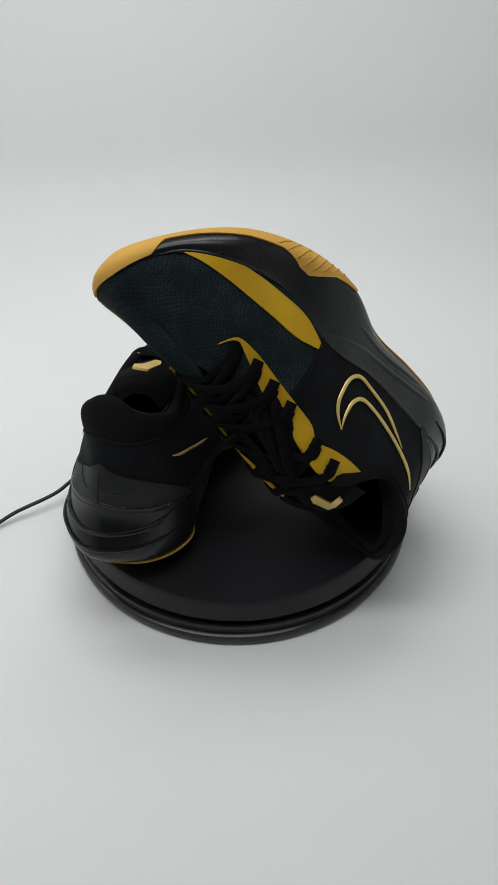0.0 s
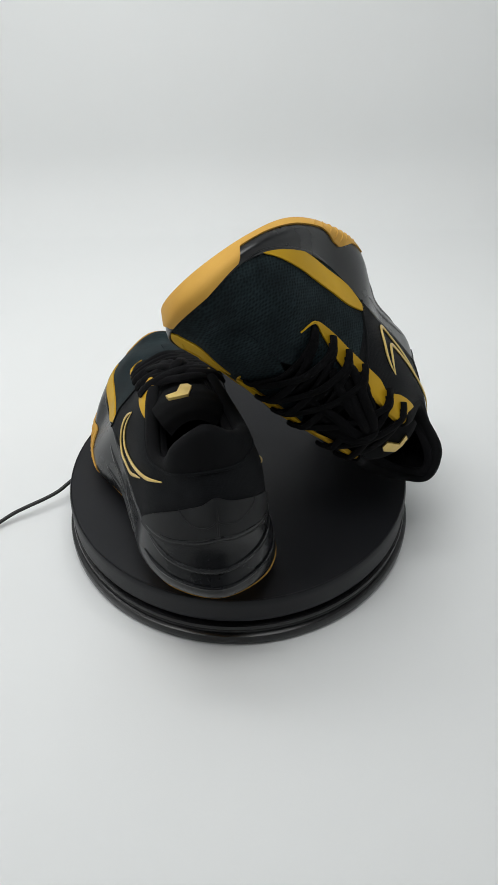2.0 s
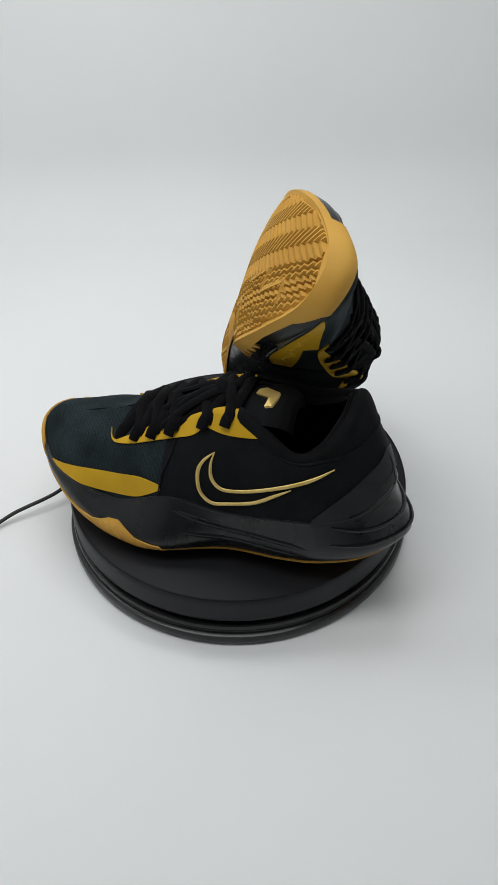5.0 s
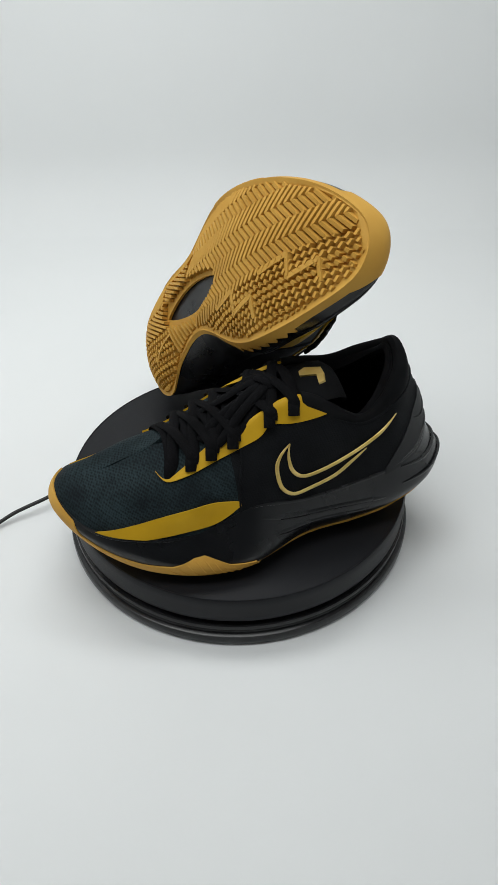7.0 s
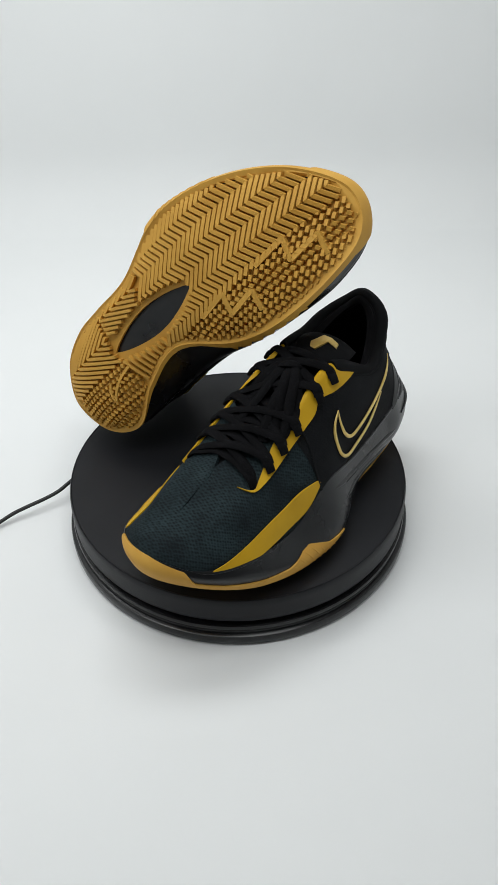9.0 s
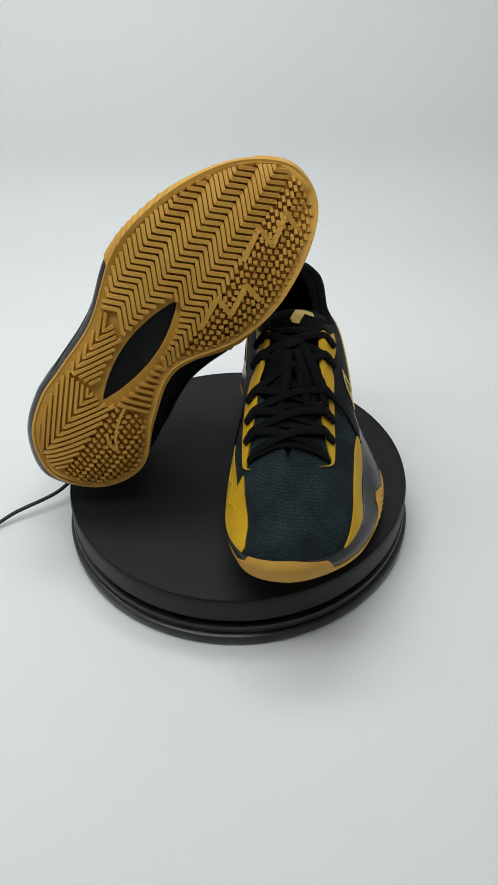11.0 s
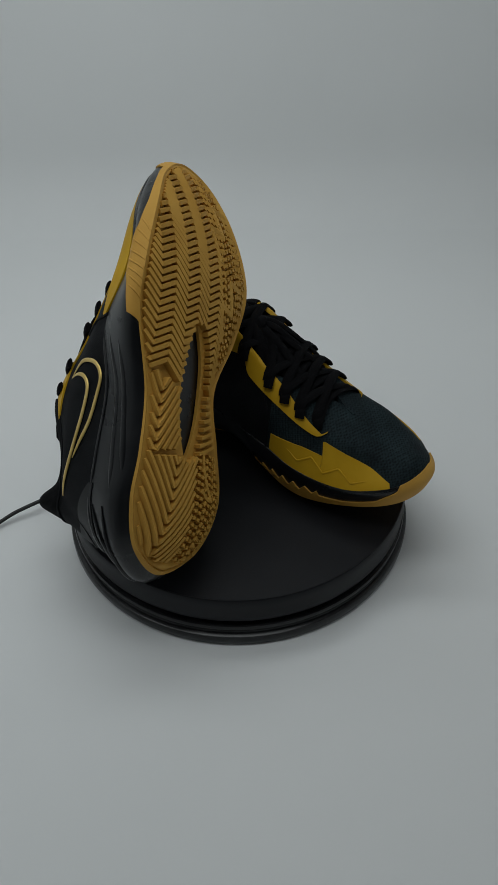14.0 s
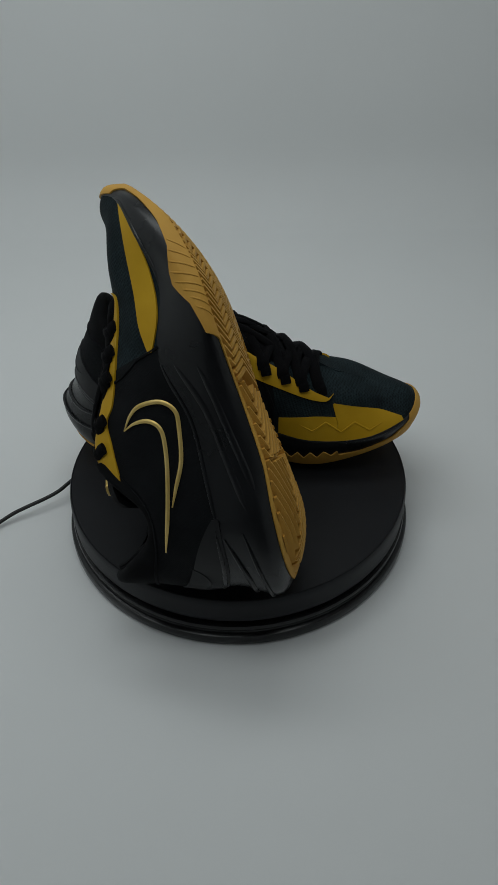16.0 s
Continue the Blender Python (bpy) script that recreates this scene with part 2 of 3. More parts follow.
def find(x, z, inner_side):
    """u, v of the skin points at length x and height z on one side."""
    us, vs = [], []
    half = (GU > 9) if inner_side else (GU < 9)
    for a, b in zip(np.atleast_1d(x), np.atleast_1d(z)):
        d = (GP[..., 0] - a) ** 2 + (GP[..., 2] - b) ** 2 + np.where(half, 0, 1e6) + np.where(GV > 4.4, 200, 0)
        k = np.unravel_index(np.argmin(d), d.shape)
        u, v = GU[k], GV[k]
        for _ in range(4):
            p, e = skin(u, v), 0.01
            pu, pv = (skin(u + e, v) - p) / e, (skin(u, min(v + e, 5)) - p) / max(min(v + e, 5) - v, 1e-6)
            m = np.array([[pu[0], pv[0]], [pu[2], pv[2]]])
            if abs(np.linalg.det(m)) < 1:
                break
            du, dv = np.linalg.solve(m, [a - p[0], b - p[2]])
            u, v = u + np.clip(du, -0.1, 0.1), np.clip(v + np.clip(dv, -0.1, 0.1), 0, 5)
        us.append(u)
        vs.append(v)
    return np.array(us), np.array(vs)


def line2(ctrl, n):
    """n points evenly along a smooth line through 2D control points."""
    c = np.array([(*p, 0.0) for p in ctrl])
    pts = np.array([tuple(q) for q in spline(c, 12)])[:, :2]
    d = np.concatenate([[0], np.cumsum(np.linalg.norm(np.diff(pts, axis=0), axis=1))])
    t = np.linspace(0, d[-1], n)
    return np.stack([np.interp(t, d, pts[:, 0]), np.interp(t, d, pts[:, 1])], 1)


def poly2(ctrl, n):
    """n points evenly along straight pieces."""
    pts = np.array(ctrl, float)
    d = np.concatenate([[0], np.cumsum(np.linalg.norm(np.diff(pts, axis=0), axis=1))])
    t = np.linspace(0, d[-1], n)
    return np.stack([np.interp(t, d, pts[:, 0]), np.interp(t, d, pts[:, 1])], 1)


class Shoe:
    def __init__(self, flip):
        self.flip = flip
        self.root = new("basketball_shoe")

    def place(self, pts):
        """Shoe millimetres to metres, mirrored for the other foot, whose toe also springs up unloaded."""
        p = np.array(pts, float)
        bend = np.clip((p[..., 0] - 190) / 90, 0, 1.2) ** 2
        p[..., 2] += (5.0 if self.flip else -2.0) * bend
        p = p * UNIT
        if self.flip:
            p = p * np.array([1, -1, 1])
        return p

    def rows(self, pts):
        return [[tuple(q) for q in r] for r in self.place(pts)]

    def shell(self, name, mat, u, vlo, vhi, nv, off, thick, parent=None, label="", puff=0.0):
        """A thick piece of the skin between two v curves along u."""
        u = np.asarray(u, float)
        f = np.linspace(0, 1, nv)[:, None]
        v = np.asarray(vlo) * (1 - f) + np.asarray(vhi) * f
        uu = np.broadcast_to(u, v.shape)
        bulge = off + puff * np.sin(np.pi * f) ** 0.7 + 0 * v
        return part(name, thick_sheet(self.rows(raised(uu, v, bulge)), self.rows(raised(uu, v, off - thick + 0 * v))), mat, parent or self.root, label)

    def strip(self, name, mat, a, b, inner_side, off, thick, parent=None, label="", nv=5):
        """A thick piece between two side-view lines a and b (x, z)."""
        ua, va = find(a[:, 0], a[:, 1], inner_side)
        ub, vb = find(b[:, 0], b[:, 1], inner_side)
        f = np.linspace(0, 1, nv)[:, None]
        u, v = ua * (1 - f) + ub * f, va * (1 - f) + vb * f
        return part(name, thick_sheet(self.rows(raised(u, v, off + 0 * v)), self.rows(raised(u, v, off - thick + 0 * v))), mat, parent or self.root, label)

    def cord(self, name, mat, u, v, width, height, off, parent=None, label="", taper=False):
        """A raised cord or seam along a line of the skin."""
        p = self.place(raised(u, v, off + 0 * np.asarray(v)))
        q = self.place(raised(u, v, off + 5 + 0 * np.asarray(v)))
        bm = bmesh.new()
        tube_into(bm, [tuple(a) for a in p], width * UNIT, height * UNIT, [tuple(b - a) for a, b in zip(p, q)], taper=taper)
        return part(name, bm, mat, parent or self.root, label)

    def ribbon(self, bm, ctrl, width, height, centre=(120, -3, 40), per=7):
        p = [Vector(q) for q in self.place([(c[0] - 3, c[1], c[2]) for c in spline(ctrl, per)])]
        c = Vector(self.place(centre))
        ups = [(Vector((0, q.y - c.y, q.z - c.z))).normalized() for q in p]
        tube_into(bm, p, width * UNIT, height * UNIT, ups, sides=8)


def gum_height(u):
    """How far up (v) the gum rubber of the outsole climbs round the shoe."""
    ku = [0, 1, 2, 3, 4, 4.85, 5.0, 5.5, 5.9, 6.1, 6.5, 7.0, 7.7, 8.2, 8.33, 9.0, 9.95, 10.05, 10.5, 11.2, 11.6]
    kv = [.30, .28, .25, .20, .18, .25, .85, 1.0, 1.38, 1.32, .85, .62, .50, .55, 1.75, 2.02, 2.02, 1.55, .70, .60, .70]
    z = np.interp(u, ku, kv)
    if 11.6 < u < 13.2:
        s = ((u - 11.6) / 0.27) % 1.0
        z = 0.70 + 0.45 * abs(2 * s - 1) - 0.1 * (u - 11.6)
    elif u >= 13.2:
        z = np.interp(u, [13.2, 13.6, 14.5, 16, 18], [.55, .25, .2, .25, .30])
    return float(z)


def heel_rise(u):
    """How far (v) the midsole climbs above its top line round the heel, with a small peak at the back."""
    d = np.abs((np.asarray(u, float) + 9) % 18 - 9)
    return 0.36 * np.exp(-(d / 1.5) ** 2) + 0.07 * np.exp(-(d / 0.3) ** 2)


def tri(s):
    return abs(2 * (s - math.floor(s)) - 1)


def sole_point(s, w):
    """The underside: s 0..9 along the shoe, w 0..1 from outer to inner edge."""
    return belly(skin(s, 0.0), skin(18 - s, 0.0), w)


def belly(a, b, w):
    """Between two sole edges the underside sinks to the line on which the shoe stands."""
    p = a * (1 - w) + b * w
    x = p[..., 0]
    low = 36.0 * np.clip((x - 168) / 113, 0, 1.1) ** 2 + 20.0 * np.clip((34 - x) / 50, 0, 1.1) ** 2
    k = np.abs(2 * np.asarray(w) - 1) ** 2.6
    p[..., 2] = low + (p[..., 2] - low) * k
    return p


def build_shoe(flip, label):
    sh = Shoe(flip)
    tagged(sh.root, label, "shoe", group="pair of basketball shoes")
    full = np.linspace(0, 18, 289)

    # midsole: black foam between gum and upper
    ridge = 2.0 + heel_rise(full)
    mid = sh.shell("midsole", RUBBER, full, np.full(full.shape, 0.10), ridge, 13, 0.6, 5.0)

    # outsole: gum wall, bottom plate with its long opening, tread bars
    gh = np.array([gum_height(a) for a in np.linspace(0, 18, 577)])
    out = sh.shell("outsole", GUM, np.linspace(0, 18, 577), np.full(577, 0.0), gh, 9, 1.7, 4.0, label="gold gum rubber outsole")
    ss = np.linspace(0.02, 8.98, 181)
    edge_a, edge_b = [], []
    for s in ss:
        x = sole_point(s, 0.5)[0]
        a, b = skin(s, 0.0), skin(18 - s, 0.0)
        span = a[1] - b[1]
        f = (x - 62) / (156 - 62)
        half = 11.5 * math.sin(math.pi * f) ** 0.8 if 0 < f < 1 else 0.0
        mid_y = 12.0
        w = (a[1] - mid_y) / span
        w = min(max(w, 0.15), 0.85)
        edge_a.append(w - half / span)
        edge_b.append(w + half / span)

    def margin(x, la, lb):
        """0 at the rim of the sole, 1 where the tread is at full depth."""
        wide = 5.0 + 0.02 * max(0.0, x - 215)
        return float(np.clip(min(la, lb, x + 14, 283 - x) / wide - 0.30, 0, 1))

    def plate(lo, hi, dz0, dz1, n=9):
        top, low = [], []
        for k in range(n):
            f = k / (n - 1)
            r = np.array([sole_point(s, lo[i] * (1 - f) + hi[i] * f) for i, s in enumerate(ss)])
            sink = np.zeros((len(ss), 3))
            for i, s in enumerate(ss):
                w = lo[i] * (1 - f) + hi[i] * f
                a, b = skin(s, 0.0), skin(18 - s, 0.0)
                sink[i, 2] = dz0 * margin(r[i, 0], w * (a[1] - b[1]), (1 - w) * (a[1] - b[1])) if dz0 < 6 else dz0
            low.append(r + sink)
            top.append(r + [0, 0, dz1])
        return thick_sheet(sh.rows(np.array(low)), sh.rows(np.array(top)))

    zero, one = [0.0] * len(ss), [1.0] * len(ss)
    part("sole_plate", plate(zero, edge_a, 5.0, 7.5), GUM, out)
    part("sole_plate", plate(edge_b, one, 5.0, 7.5), GUM, out)
    part("shank_plate", plate(zero, one, 8.0, 11.0), RUBBER, mid, "black plate seen through the outsole opening")

    # tread: zigzag bars
    studs = bmesh.new()
    S = np.linspace(0, 9, 361)
    SX = np.array([sole_point(s, 0.5)[0] for s in S])

    def under(x, y):
        s = float(np.interp(x, SX, S))
        for k in range(3):
            s = min(max(s, 0.05), 8.95)
            a, b = skin(s, 0.0), skin(18 - s, 0.0)
            w = min(max((a[1] - y) / (a[1] - b[1]), 0.0), 1.0)
            q = belly(a, b, w)
            s += 0.7 * (x - q[0]) / 33.0
        return q, a[1] - y, y - b[1]

    def open_at(x, y):
        f = (x - 62) / (156 - 62)
        return 0 < f < 1 and abs(y - 12.0) < 11.5 * math.sin(math.pi * f) ** 0.8 + 4.0

    def bar(line, width, height, single=False):
        run = []

        def flush():
            if len(run) > (3 if single else 1):
                bm = bmesh.new() if single else studs
                p = [Vector(q) for q in sh.place([c[:3] for c in run])]
                vs = []
                for i, q in enumerate(p):
                    d = (p[min(i + 1, len(p) - 1)] - p[max(i - 1, 0)]).normalized()
                    side = Vector((-d.y, d.x, 0)).normalized() * (width * UNIT / 2)
                    dn = Vector((0, 0, -run[i][3] * UNIT))
                    vs.append([bm.verts.new(q - side), bm.verts.new(q - side * 0.86 + dn), bm.verts.new(q + side * 0.86 + dn), bm.verts.new(q + side)])
                grid_faces(bm, vs)
                bm.faces.new(vs[0])
                bm.faces.new(vs[-1])
                if single:
                    part("tread_bar", bm, GUM, out, smooth=False)
            run.clear()
        for x, y in line:
            q, la, lb = under(x, y)
            m = margin(q[0], la, lb)
            if m > 0.12 and not open_at(x, y):
                run.append((q[0], q[1], q[2] + 0.4 + 5.0 * m, 0.5 + 5.0 * m + 0.25 * (height - 3.5)))
            else:
                flush()
        flush()

    def split(line, limit):
        """Past the limit the ribs break into short studs."""
        whole = [q for q in line if q[1] > limit(q[0])]
        bar(whole, 3.3, 3.7, True)
        rest = [q for q in line if q[1] <= limit(q[0]) - 1.2]
        for k in range(0, len(rest) - 4, 5):
            bar(rest[k:k + 4], 3.1, 3.5)

    # forefoot: zigzags across the shoe, broken into studs on the inner third
    border = lambda x: -14 + 0.06 * (x - 150)
    for i in range(-2, 34):
        x0 = 122 + i * 5.2
        line = []
        for k in range(0, 125):
            y = 70 - k
            line.append((x0 + 9.5 * tri((y + 6) / 24.0) + 0.22 * (y - 20), y))
        split(line, border)
    # waist: ribs that run lengthwise in a chevron beside the opening
    for i in range(16):
        x0 = 30 + i * 8.4
        line = [(x0 + 2.1 * abs(y - 42), y) for y in np.arange(66, 22, -1.4)]
        bar([q for q in line if 66 < q[0] < 107.5 + 9.5 * tri((q[1] + 6) / 24.0) + 0.22 * (q[1] - 20)], 2.7, 3.7, True)
    for i in range(8):
        x0 = 70 + i * 5.4
        bar([(x0 - 0.3 * (y + 10), y) for y in np.arange(-34, 4, 2.0)], 2.6, 3.5, True)
    # heel: nested steep chevrons, studs on the inner side
    for i in range(-8, 26):
        x0 = -70 + i * 8.0
        line = [(x0 + 44 * abs((y - 24) / 24.0), y) for y in np.arange(62, 2, -1.4)]
        bar([q for q in line if q[0] < 65], 2.7, 3.7, True)
    for i in range(16):
        x0 = -12 + i * 5.0
        line = [(x0 + 4.5 * tri(y / 15.0) - 0.25 * (y + 20), y) for y in np.arange(1, -50, -1.0)]
        for k in range(0, len(line) - 4, 5):
            bar([q for q in line[k:k + 4] if q[0] < 68], 2.6, 3.5)
    edge = [(150, -14), (176, -10), (172, -26), (196, -22), (193, -38)]
    bar([tuple(q) for q in poly2(edge, 60)], 4.6, 4.0)
    bar([(x + 58, y + 4) for x, y in (tuple(q) for q in poly2(edge, 60))], 4.6, 4.0)
    bar([tuple(q) for q in line2([(67, -4), (54, -7), (42, -13), (35, -19), (36, -12), (42, -5)], 24)], 2.6, 4.3)
    tagged(part("tread_studs", studs, GUM, out, smooth=False), "small gold rubber tread studs", kind="stuff")

    for k in range(8):
        u0 = 5.22 + 0.17 * k
        top = gum_height(u0 + 0.12) - 0.10
        sh.cord("gum_rib", GUM, np.linspace(u0 - 0.05, u0 + 0.20, 8), np.linspace(0.12, top, 8), 1.3, 1.0, 1.8, out, taper=True)

    # upper: toe mesh and quarters
    ut = np.linspace(5.15, 12.85, 157)
    sh.shell("toe_box", MESH, ut, np.full(ut.shape, 1.85), np.full(ut.shape, 5.0), 25, 0.2, 2.5, label="dark grey-green woven mesh toe box")
    uq = np.concatenate([np.linspace(12.85, 18, 83), np.linspace(0, 5.15, 83)[1:] + 18])
    sh.shell("quarter", CLOTH, uq, np.full(uq.shape, 1.85), np.full(uq.shape, 4.6), 23, 0.5, 3.0, label="black cloth quarter and heel")
    # seam where the quarter meets the toe mesh
    for inner_side, cu in ((False, (5.15, 5.12, 5.0, 4.95)), (True, (12.85, 12.88, 13.0, 13.05))):
        sh.cord("seam", CLOTH, np.interp(np.linspace(0, 1, 24), [0, .4, .7, 1], cu), np.linspace(2.0, 3.9, 24), 2.2, 1.6, 0.9)
    # padded collar and its lining
    uc = np.concatenate([np.linspace(14.05, 18, 70), np.linspace(0, 3.95, 70)[1:] + 18])
    ease = np.sin(np.linspace(0, np.pi, len(uc))) ** 0.35
    sh.shell("collar", PADDED, uc, 3.95 - 0.45 * ease, np.full(uc.shape, 4.9), 15, 0.6, 5.5, label="padded black collar", puff=3.2)
    top = self_rim(sh, uc)
    part("collar_rim", top, PADDED, sh.root)
    f = np.linspace(0, 1, 12)[:, None]
    rim = skin(np.broadcast_to(uc, (12, len(uc))), 4.95 - 2.6 * f + 0 * uc)
    ctr = np.array([75.0, 3.0, 0.0])
    pull = np.array([0.13, 0.22, 0.0])
    inn = rim + (ctr - rim) * pull
    sunk = rim + (ctr - rim) * (pull - [0.03, 0.05, 0.0])
    part("lining", thick_sheet(sh.rows(inn), sh.rows(sunk)), LINING, sh.root, "black cloth lining")
    # insole
    si = np.linspace(0.4, 7.4, 60)
    low, high = [], []
    for w in np.linspace(0.12, 0.88, 9):
        r = np.array([skin(s, 1.9) * (1 - w) + skin(18 - s, 1.9) * w for s in si])
        r[:, 2] = 42 + 14 * abs(w - 0.5) ** 2
        high.append(r)
        low.append(r - [0, 0, 5])
    part("insole", thick_sheet(sh.rows(np.array(high)), sh.rows(np.array(low))), LINING, sh.root, "black insole")

    # heel counter and the ribs of the midsole
    uh = np.concatenate([np.linspace(15.6, 18, 50), np.linspace(0, 2.4, 50)[1:] + 18])
    arch = np.sin(np.linspace(0, np.pi, len(uh)))
    sh.shell("heel_counter", COUNTER, uh, 1.9 + heel_rise(uh), 2.05 + heel_rise(uh) + 0.72 * arch ** 0.8, 11, 1.3, 1.6, label="smooth black moulded heel counter")
    for lo, dip, wid in ((1.62, 0.30, 3.4), (1.20, 0.22, 2.6)):
        sh.cord("heel_rib", RUBBER, uh[10:-10], lo + dip * (1 - np.sin(np.linspace(0, np.pi, len(uh) - 20))), wid, 3.2, 0.9, mid, taper=True)
    sh.cord("back_seam", COUNTER, np.full(20, 18.0), np.linspace(2.45, 3.08, 20), 1.6, 1.3, 1.4, taper=True)
    sh.cord("heel_lip", RUBBER, uh[5:-5], 2.0 + heel_rise(uh[5:-5]), 3.4, 2.6, 0.9, mid, taper=True)
    lobe = np.linspace(-1.15, 1.15, 60)
    sh.cord("counter_seam", COUNTER, 18 + lobe, 2.86 - 0.22 * np.abs(np.sin(lobe * 2.7)) ** 0.8, 1.5, 1.2, 1.5, taper=True)
    welt = 3.95 - 0.45 * ease
    sh.cord("collar_welt", CLOTH, uc[4:-4], welt[4:-4], 2.2, 1.8, 0.9, taper=True)
    # raised edge line along the midsole top, outer side
    ur = np.linspace(2.2, 5.0, 50)
    sh.cord("midsole_edge", RUBBER, ur, 2.0 + 0.0 * ur, 3.0, 2.6, 0.4, mid, taper=True)
    ur = np.linspace(6.0, 8.2, 40)
    sh.cord("midsole_edge", RUBBER, ur, 2.0 + 0.0 * ur, 3.0, 2.6, 0.4, mid, taper=True)
    ur = np.linspace(9.9, 13.5, 60)
    sh.cord("midsole_edge", RUBBER, ur, 1.95 + 0.0 * ur, 3.0, 2.6, 0.4, mid, taper=True)
    # sculpted flank grooves of the midsole, outer side
    for v0, v1, a, b in ((1.75, 1.15, 4.9, 2.3), (1.35, 0.75, 4.7, 2.6)):
        uu = np.linspace(a, b, 40)
        sh.cord("midsole_rib", RUBBER, uu, np.linspace(v0, v1, 40), 5.0, 2.4, 0.2, mid, taper=True)

    # gold panels
    lower = line2([(260, 41.5), (244, 39.5), (225, 38.5), (200, 39), (176, 43.5), (155.5, 55)], 40)
    upper = line2([(260, 42.5), (243, 46), (220, 50.5), (195, 54.5), (174, 58.5), (155.5, 58)], 40)
    sh.strip("toe_panel", GOLD, lower, upper, False, 1.5, 1.9, label="gold leaf-shaped side panel")
    lower = poly2([(270, 49), (255, 42), (235, 38), (210, 35), (185, 36), (165, 42)], 40)
    upper = poly2([(268, 52), (250, 57), (228, 61), (209, 65), (213, 60), (217, 54), (195, 56), (165, 56)], 40)
    sh.strip("inner_panel", GOLD, lower, upper, True, 1.0, 1.4, label="gold jagged inner side panel")

    zig = poly2([(182, 50), (193, 44), (204, 51), (217, 43), (228, 50), (241, 44), (252, 49)], 60)
    u, v = find(zig[:, 0], zig[:, 1], True)
    sh.cord("panel_rib", GOLD, u, v, 1.6, 1.2, 1.1, taper=True)

    # eyestays with their tabs between the lace loops
    for inner_side in (False, True):
        e = -3 if inner_side else 0
        low = line2([(210, 73 + e), (203, 69.5 + e), (187, 73.5 + e), (165, 83 + e), (142, 93 + e), (133, 98 + e), (125, 105), (109, 106), (79, 109)], 60)
        ua, va = find(low[:, 0], low[:, 1], inner_side)
        f = np.linspace(0, 1, 60)
        grow = np.clip((f + 0.012) / 0.07, 0, 1) ** 0.5 * np.clip((1 - f) / 0.20, 0, 1)
        vtop = np.interp(low[:, 0], [77, 125, 147, 182, 211], [4.6, 4.75, 4.4, 3.95, 3.7])
        vb = va + np.maximum(vtop - va, 0.05) * grow + 0.02
        g = np.linspace(0, 1, 7)[:, None]
        u, v = np.broadcast_to(ua, (7, 60)), va * (1 - g) + vb * g
        part("eyestay", thick_sheet(sh.rows(raised(u, v, 1.7 + 0 * v)), sh.rows(raised(u, v, -0.3 + 0 * v))), GOLD, sh.root, "gold synthetic eyestay")

    # curved hook mark, two foil lines
    for inner_side in (False, True):
        if inner_side:
            hook = line2([(84, 69), (67, 76), (49, 85), (30, 95)], 40)
            u, v = find(hook[:, 0], hook[:, 1], inner_side)
            sh.cord("side_mark", FOIL, u, v, 2.4, 1.6, 1.2, label="thin gold foil line", taper=True)
            continue
        hook = line2([(115, 93), (123, 85), (126.5, 76), (124, 62), (115, 54.5), (102, 56.5), (83, 62.5), (68, 72), (57, 79)], 70)
        u, v = find(hook[:, 0], hook[:, 1], inner_side)
        mark = sh.cord("side_mark", FOIL, u, v, 3.0, 1.8, 1.4, label="raised gold foil hook outline", taper=True)
        hook = line2([(115, 93), (117, 84), (115, 74), (107, 68), (92, 70), (72, 76.5), (49, 86), (30, 96)], 70)
        u, v = find(hook[:, 0], hook[:, 1], inner_side)
        sh.cord("side_mark_line", FOIL, u, v, 3.0, 1.8, 1.4, mark, taper=True)

    # tongue with its tag
    rows_o, rows_i = [], []
    TX = [203, 177, 147, 117, 95, 83, 74, 68, 65]
    TZ = [77, 88, 102, 115, 123.5, 126.5, 126, 122, 115]
    TH = [17, 21, 23, 25, 25.5, 25.5, 24, 21, 16]
    for k in range(33):
        f = k / 32 * 8
        x, z, half = (float(np.interp(f, range(9), c)) for c in (TX, TZ, TH))
        yc = float(np.interp(x, [80, 150, 206], [2, -4, -8]))
        over = max(0.0, f - 5.5) / 2.5
        ro, ri = [], []
        for j in range(15):
            a = -1 + 2 * j / 14
            drop = 9.0 * abs(a) ** 2.2
            thickness = 8.5 * (1 - abs(a) ** 4) + 1.0
            ro.append((x - 0.2 * drop, yc + half * a, z - drop))
            ri.append((x + (9 * over - 0.4) * thickness / 9, yc + half * a * 0.97, z - drop - thickness * (1 - 0.5 * over)))
        rows_o.append(ro)
        rows_i.append(ri)
    tongue = part("tongue", thick_sheet(sh.rows(rows_o), sh.rows(rows_i)), PADDED, sh.root, "padded black tongue")
    bm = bmesh.new()

    def on_tongue(x, y, up):
        z = np.interp(x, TX[::-1], TZ[::-1])
        yc = np.interp(x, [80, 150, 206], [2, -4, -8])
        half = np.interp(x, TX[::-1], TH[::-1])
        return (x + up * 0.5, y, z - 9.0 * abs((y - yc) / half) ** 2.2 + up)
    outl = [(80, 15), (85, 16), (84, 8), (95, 3), (94, -2), (89, -4), (78, 1), (78, 8)]
    quads = [(0, 1, 2, 7), (2, 5, 6, 7), (2, 3, 4, 5)]
    lo = [bm.verts.new(tuple(sh.place(on_tongue(x, y, 0.2)))) for x, y in outl]
    hi = [bm.verts.new(tuple(sh.place(on_tongue(x, y, 1.8)))) for x, y in outl]
    for q in quads:
        bm.faces.new([hi[i] for i in q])
        bm.faces.new([lo[i] for i in q][::-1])
    for i in range(8):
        k = (i + 1) % 8
        bm.faces.new((lo[i], lo[k], hi[k], hi[i]))
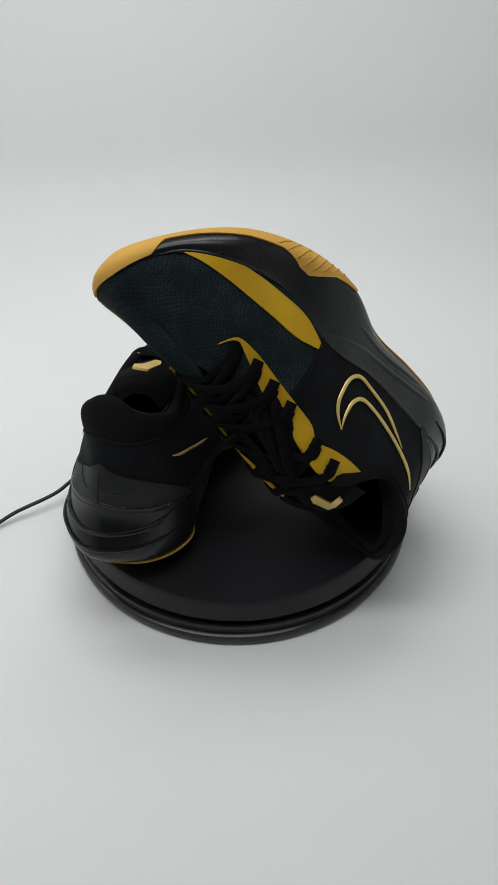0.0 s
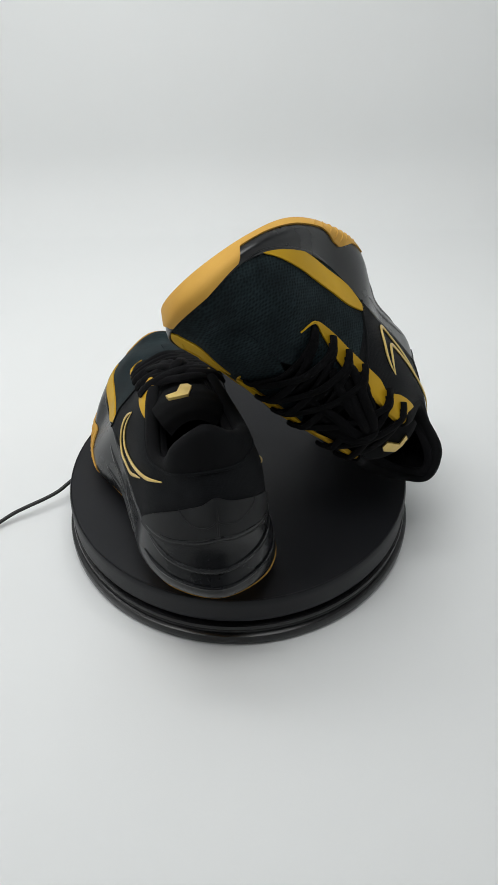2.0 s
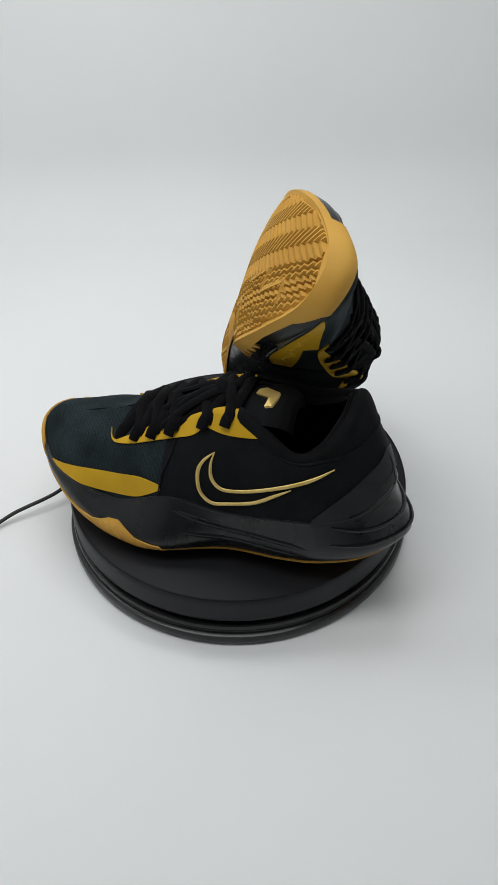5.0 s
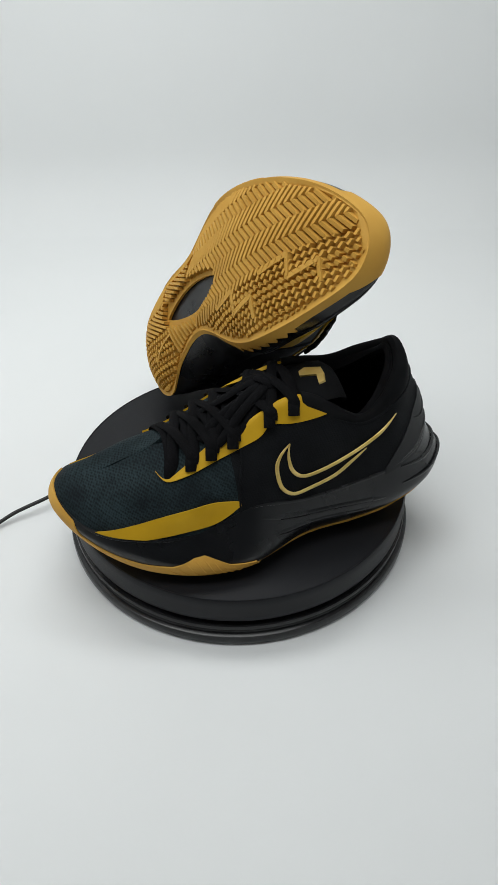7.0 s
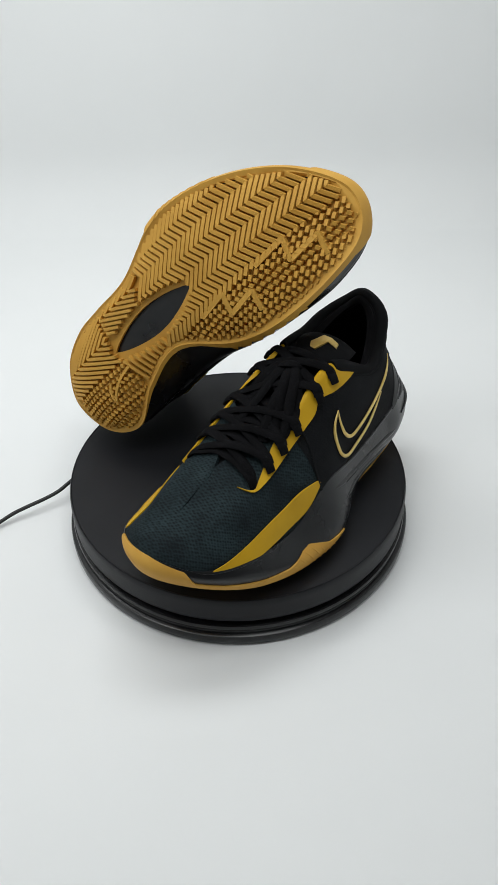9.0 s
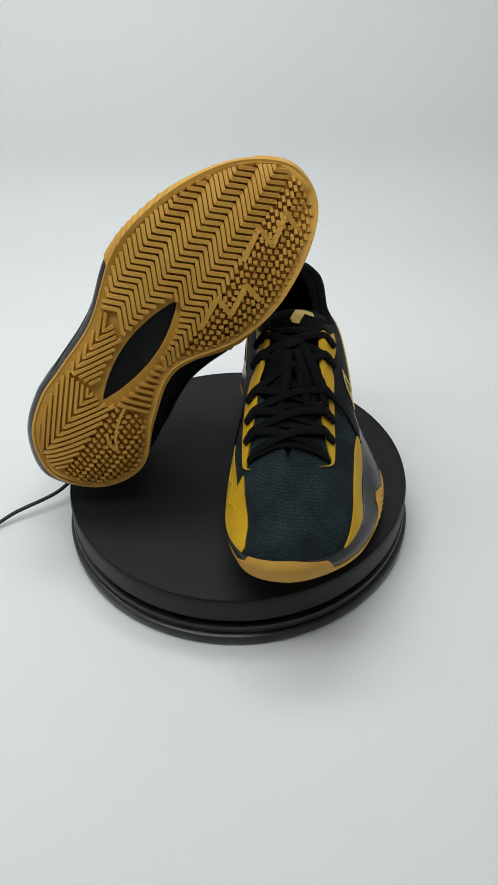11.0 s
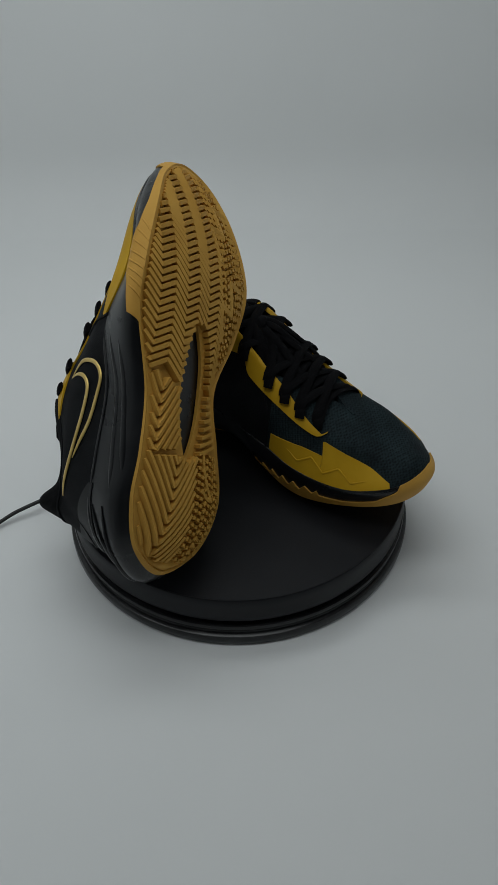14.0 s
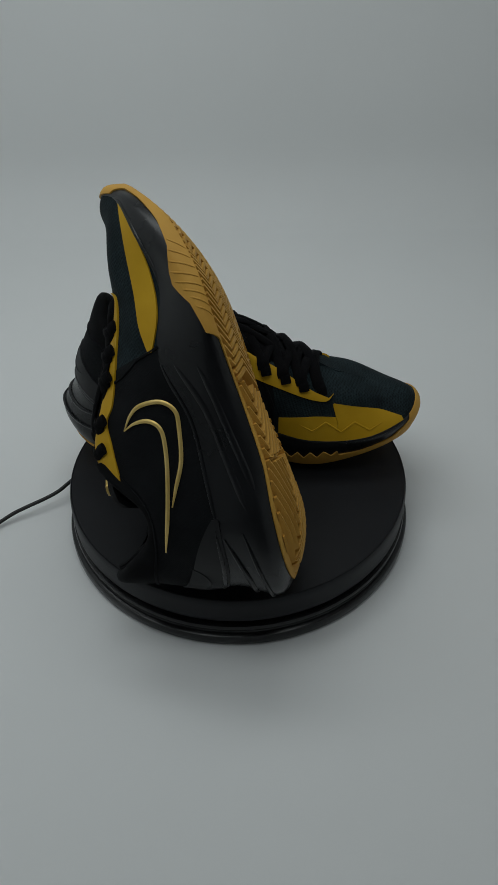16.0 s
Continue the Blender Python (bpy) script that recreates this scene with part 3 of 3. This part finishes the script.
    part("tongue_tag", bm, FOIL, tongue, "pale gold angular tag", smooth=False)

    # laces: crossings between the eyelets, loops over the eyestay, knot and bow ends
    xs = [203, 188, 173, 157, 130, 112]
    zt = lambda x: float(np.interp(x, [80, 98, 120, 150, 180, 206], [136, 126, 115, 102, 88, 77]))
    yo = lambda x: float(np.interp(x, [105, 150, 195, 210], [25, 24, 20, 13]))
    yi = lambda x: float(np.interp(x, [105, 150, 195, 210], [-25, -32, -34, -28]))
    zl = lambda x: float(np.interp(x, [105, 128, 150, 195, 205], [117.5, 109, 98, 76, 73]))
    laces = new("laces")
    laces.parent = sh.root
    rnd = random.Random(5)
    for i, x in enumerate(xs):
        bm = bmesh.new()
        m = (yo(x) + yi(x)) / 2
        j = rnd.uniform(-1.5, 1.5)
        sh.ribbon(bm, [(x + 1, yo(x) + 6.5, zl(x) - 2.5), (x, yo(x) + 3, zl(x) + 2.5), (x - 2, yo(x) - 4, zl(x) + 6), (x - 4 + j, m + 8, zt(x) + 5), (x - 4 - j, m - 8, zt(x) + 5),
                       (x - 2, yi(x) + 4, zl(x) + 5), (x, yi(x) - 3, zl(x) + 2), (x + 1, yi(x) - 6, zl(x) - 3)], 8.4, 3.6)
        part("lace_rung", bm, LACE, laces)
        if i + 1 < len(xs):
            for sgn in (1, -1):
                x2 = xs[i + 1]
                y1, y2 = (yo(x), yi(x2)) if sgn > 0 else (yi(x), yo(x2))
                lift = 7 if sgn > 0 else 9
                bm = bmesh.new()
                sh.ribbon(bm, [(x - 2, y1 + 3 * sgn, zl(x) + 1), (x - 4, y1 - 3 * sgn, zl(x) + 7), ((x + x2) / 2 - 2, (y1 + y2) / 2 + rnd.uniform(-2, 2), zt((x + x2) / 2) + lift),
                               (x2 - 1, y2 + 3 * sgn, zl(x2) + 7), (x2, y2 - 3 * sgn, zl(x2) + 1)], 8.2, 3.8)
                part("lace_crossing", bm, LACE, laces)
    # bow: two loops and two ends lying on the crossings
    for ctrl in (
            [(122, -2, 126), (130, 10, 125), (142, 20, 116), (154, 25, 107), (160, 20, 105), (150, 13, 113), (136, 4, 123), (122, -2, 126)],
            [(122, -4, 127), (132, -16, 124), (146, -25, 113), (158, -30, 103), (164, -25, 103), (152, -19, 112), (136, -8, 123), (122, -4, 127)],
            [(122, -2, 125), (134, 4, 124), (150, 4, 116), (166, 8, 107), (178, 14, 98)],
            [(122, -4, 125), (136, -8, 124), (154, -10, 114), (170, -16, 104), (180, -22, 97)],
            [(121, -1, 127), (132, 9, 127), (148, 17, 118), (164, 25, 105), (169, 20, 100), (156, 11, 112), (138, 3, 124), (121, -1, 127)],
            [(121, -5, 127), (129, -16, 126), (138, -25, 118), (147, -33, 106), (154, -29, 102), (147, -22, 112), (134, -10, 123), (121, -5, 127)],
            [(116, 7, 123), (123, 3, 129), (128, -5, 129), (125, -12, 123)]):
        bm = bmesh.new()
        sh.ribbon(bm, [(x, 0.85 * y, z - 4.0 - 0.22 * abs(y + 3)) for x, y, z in ctrl], 7.4, 3.8)
        part("lace_bow", bm, LACE, laces)
    return sh.root


def self_rim(sh, uc):
    """The rolled upper edge of the collar."""
    bm = bmesh.new()
    p = raised(uc, np.full(uc.shape, 4.85), -1.5 + 0 * uc)
    tube_into(bm, [tuple(q) for q in sh.place(p)], 9.0 * UNIT, 8.0 * UNIT, sides=12, taper=True)
    return bm


standing_shoe = build_shoe(False, "black and gold basketball shoe standing flat on the turntable")
leaning_shoe = build_shoe(True, "black and gold basketball shoe leaning sole-outward on its mate")
POSE_A = pose(-0.08762, -0.10115, TOP, 0, 0, 69.21)
POSE_B = pose(0.13553, 0.00895, 0.09232, -116.33, -45.22, -171.89)


def motions():
    times = [0.25 * i for i in range(65)]
    for thing, rest in ((standing_shoe, POSE_A), (leaning_shoe, POSE_B)):
        walk(thing, [(t, pose(0, 0, 0, 0, 0, SPIN * t) @ rest) for t in times])
    walk(platter, [(t, pose(0, 0, TOP, 0, 0, SPIN * t)) for t in times])


motions()
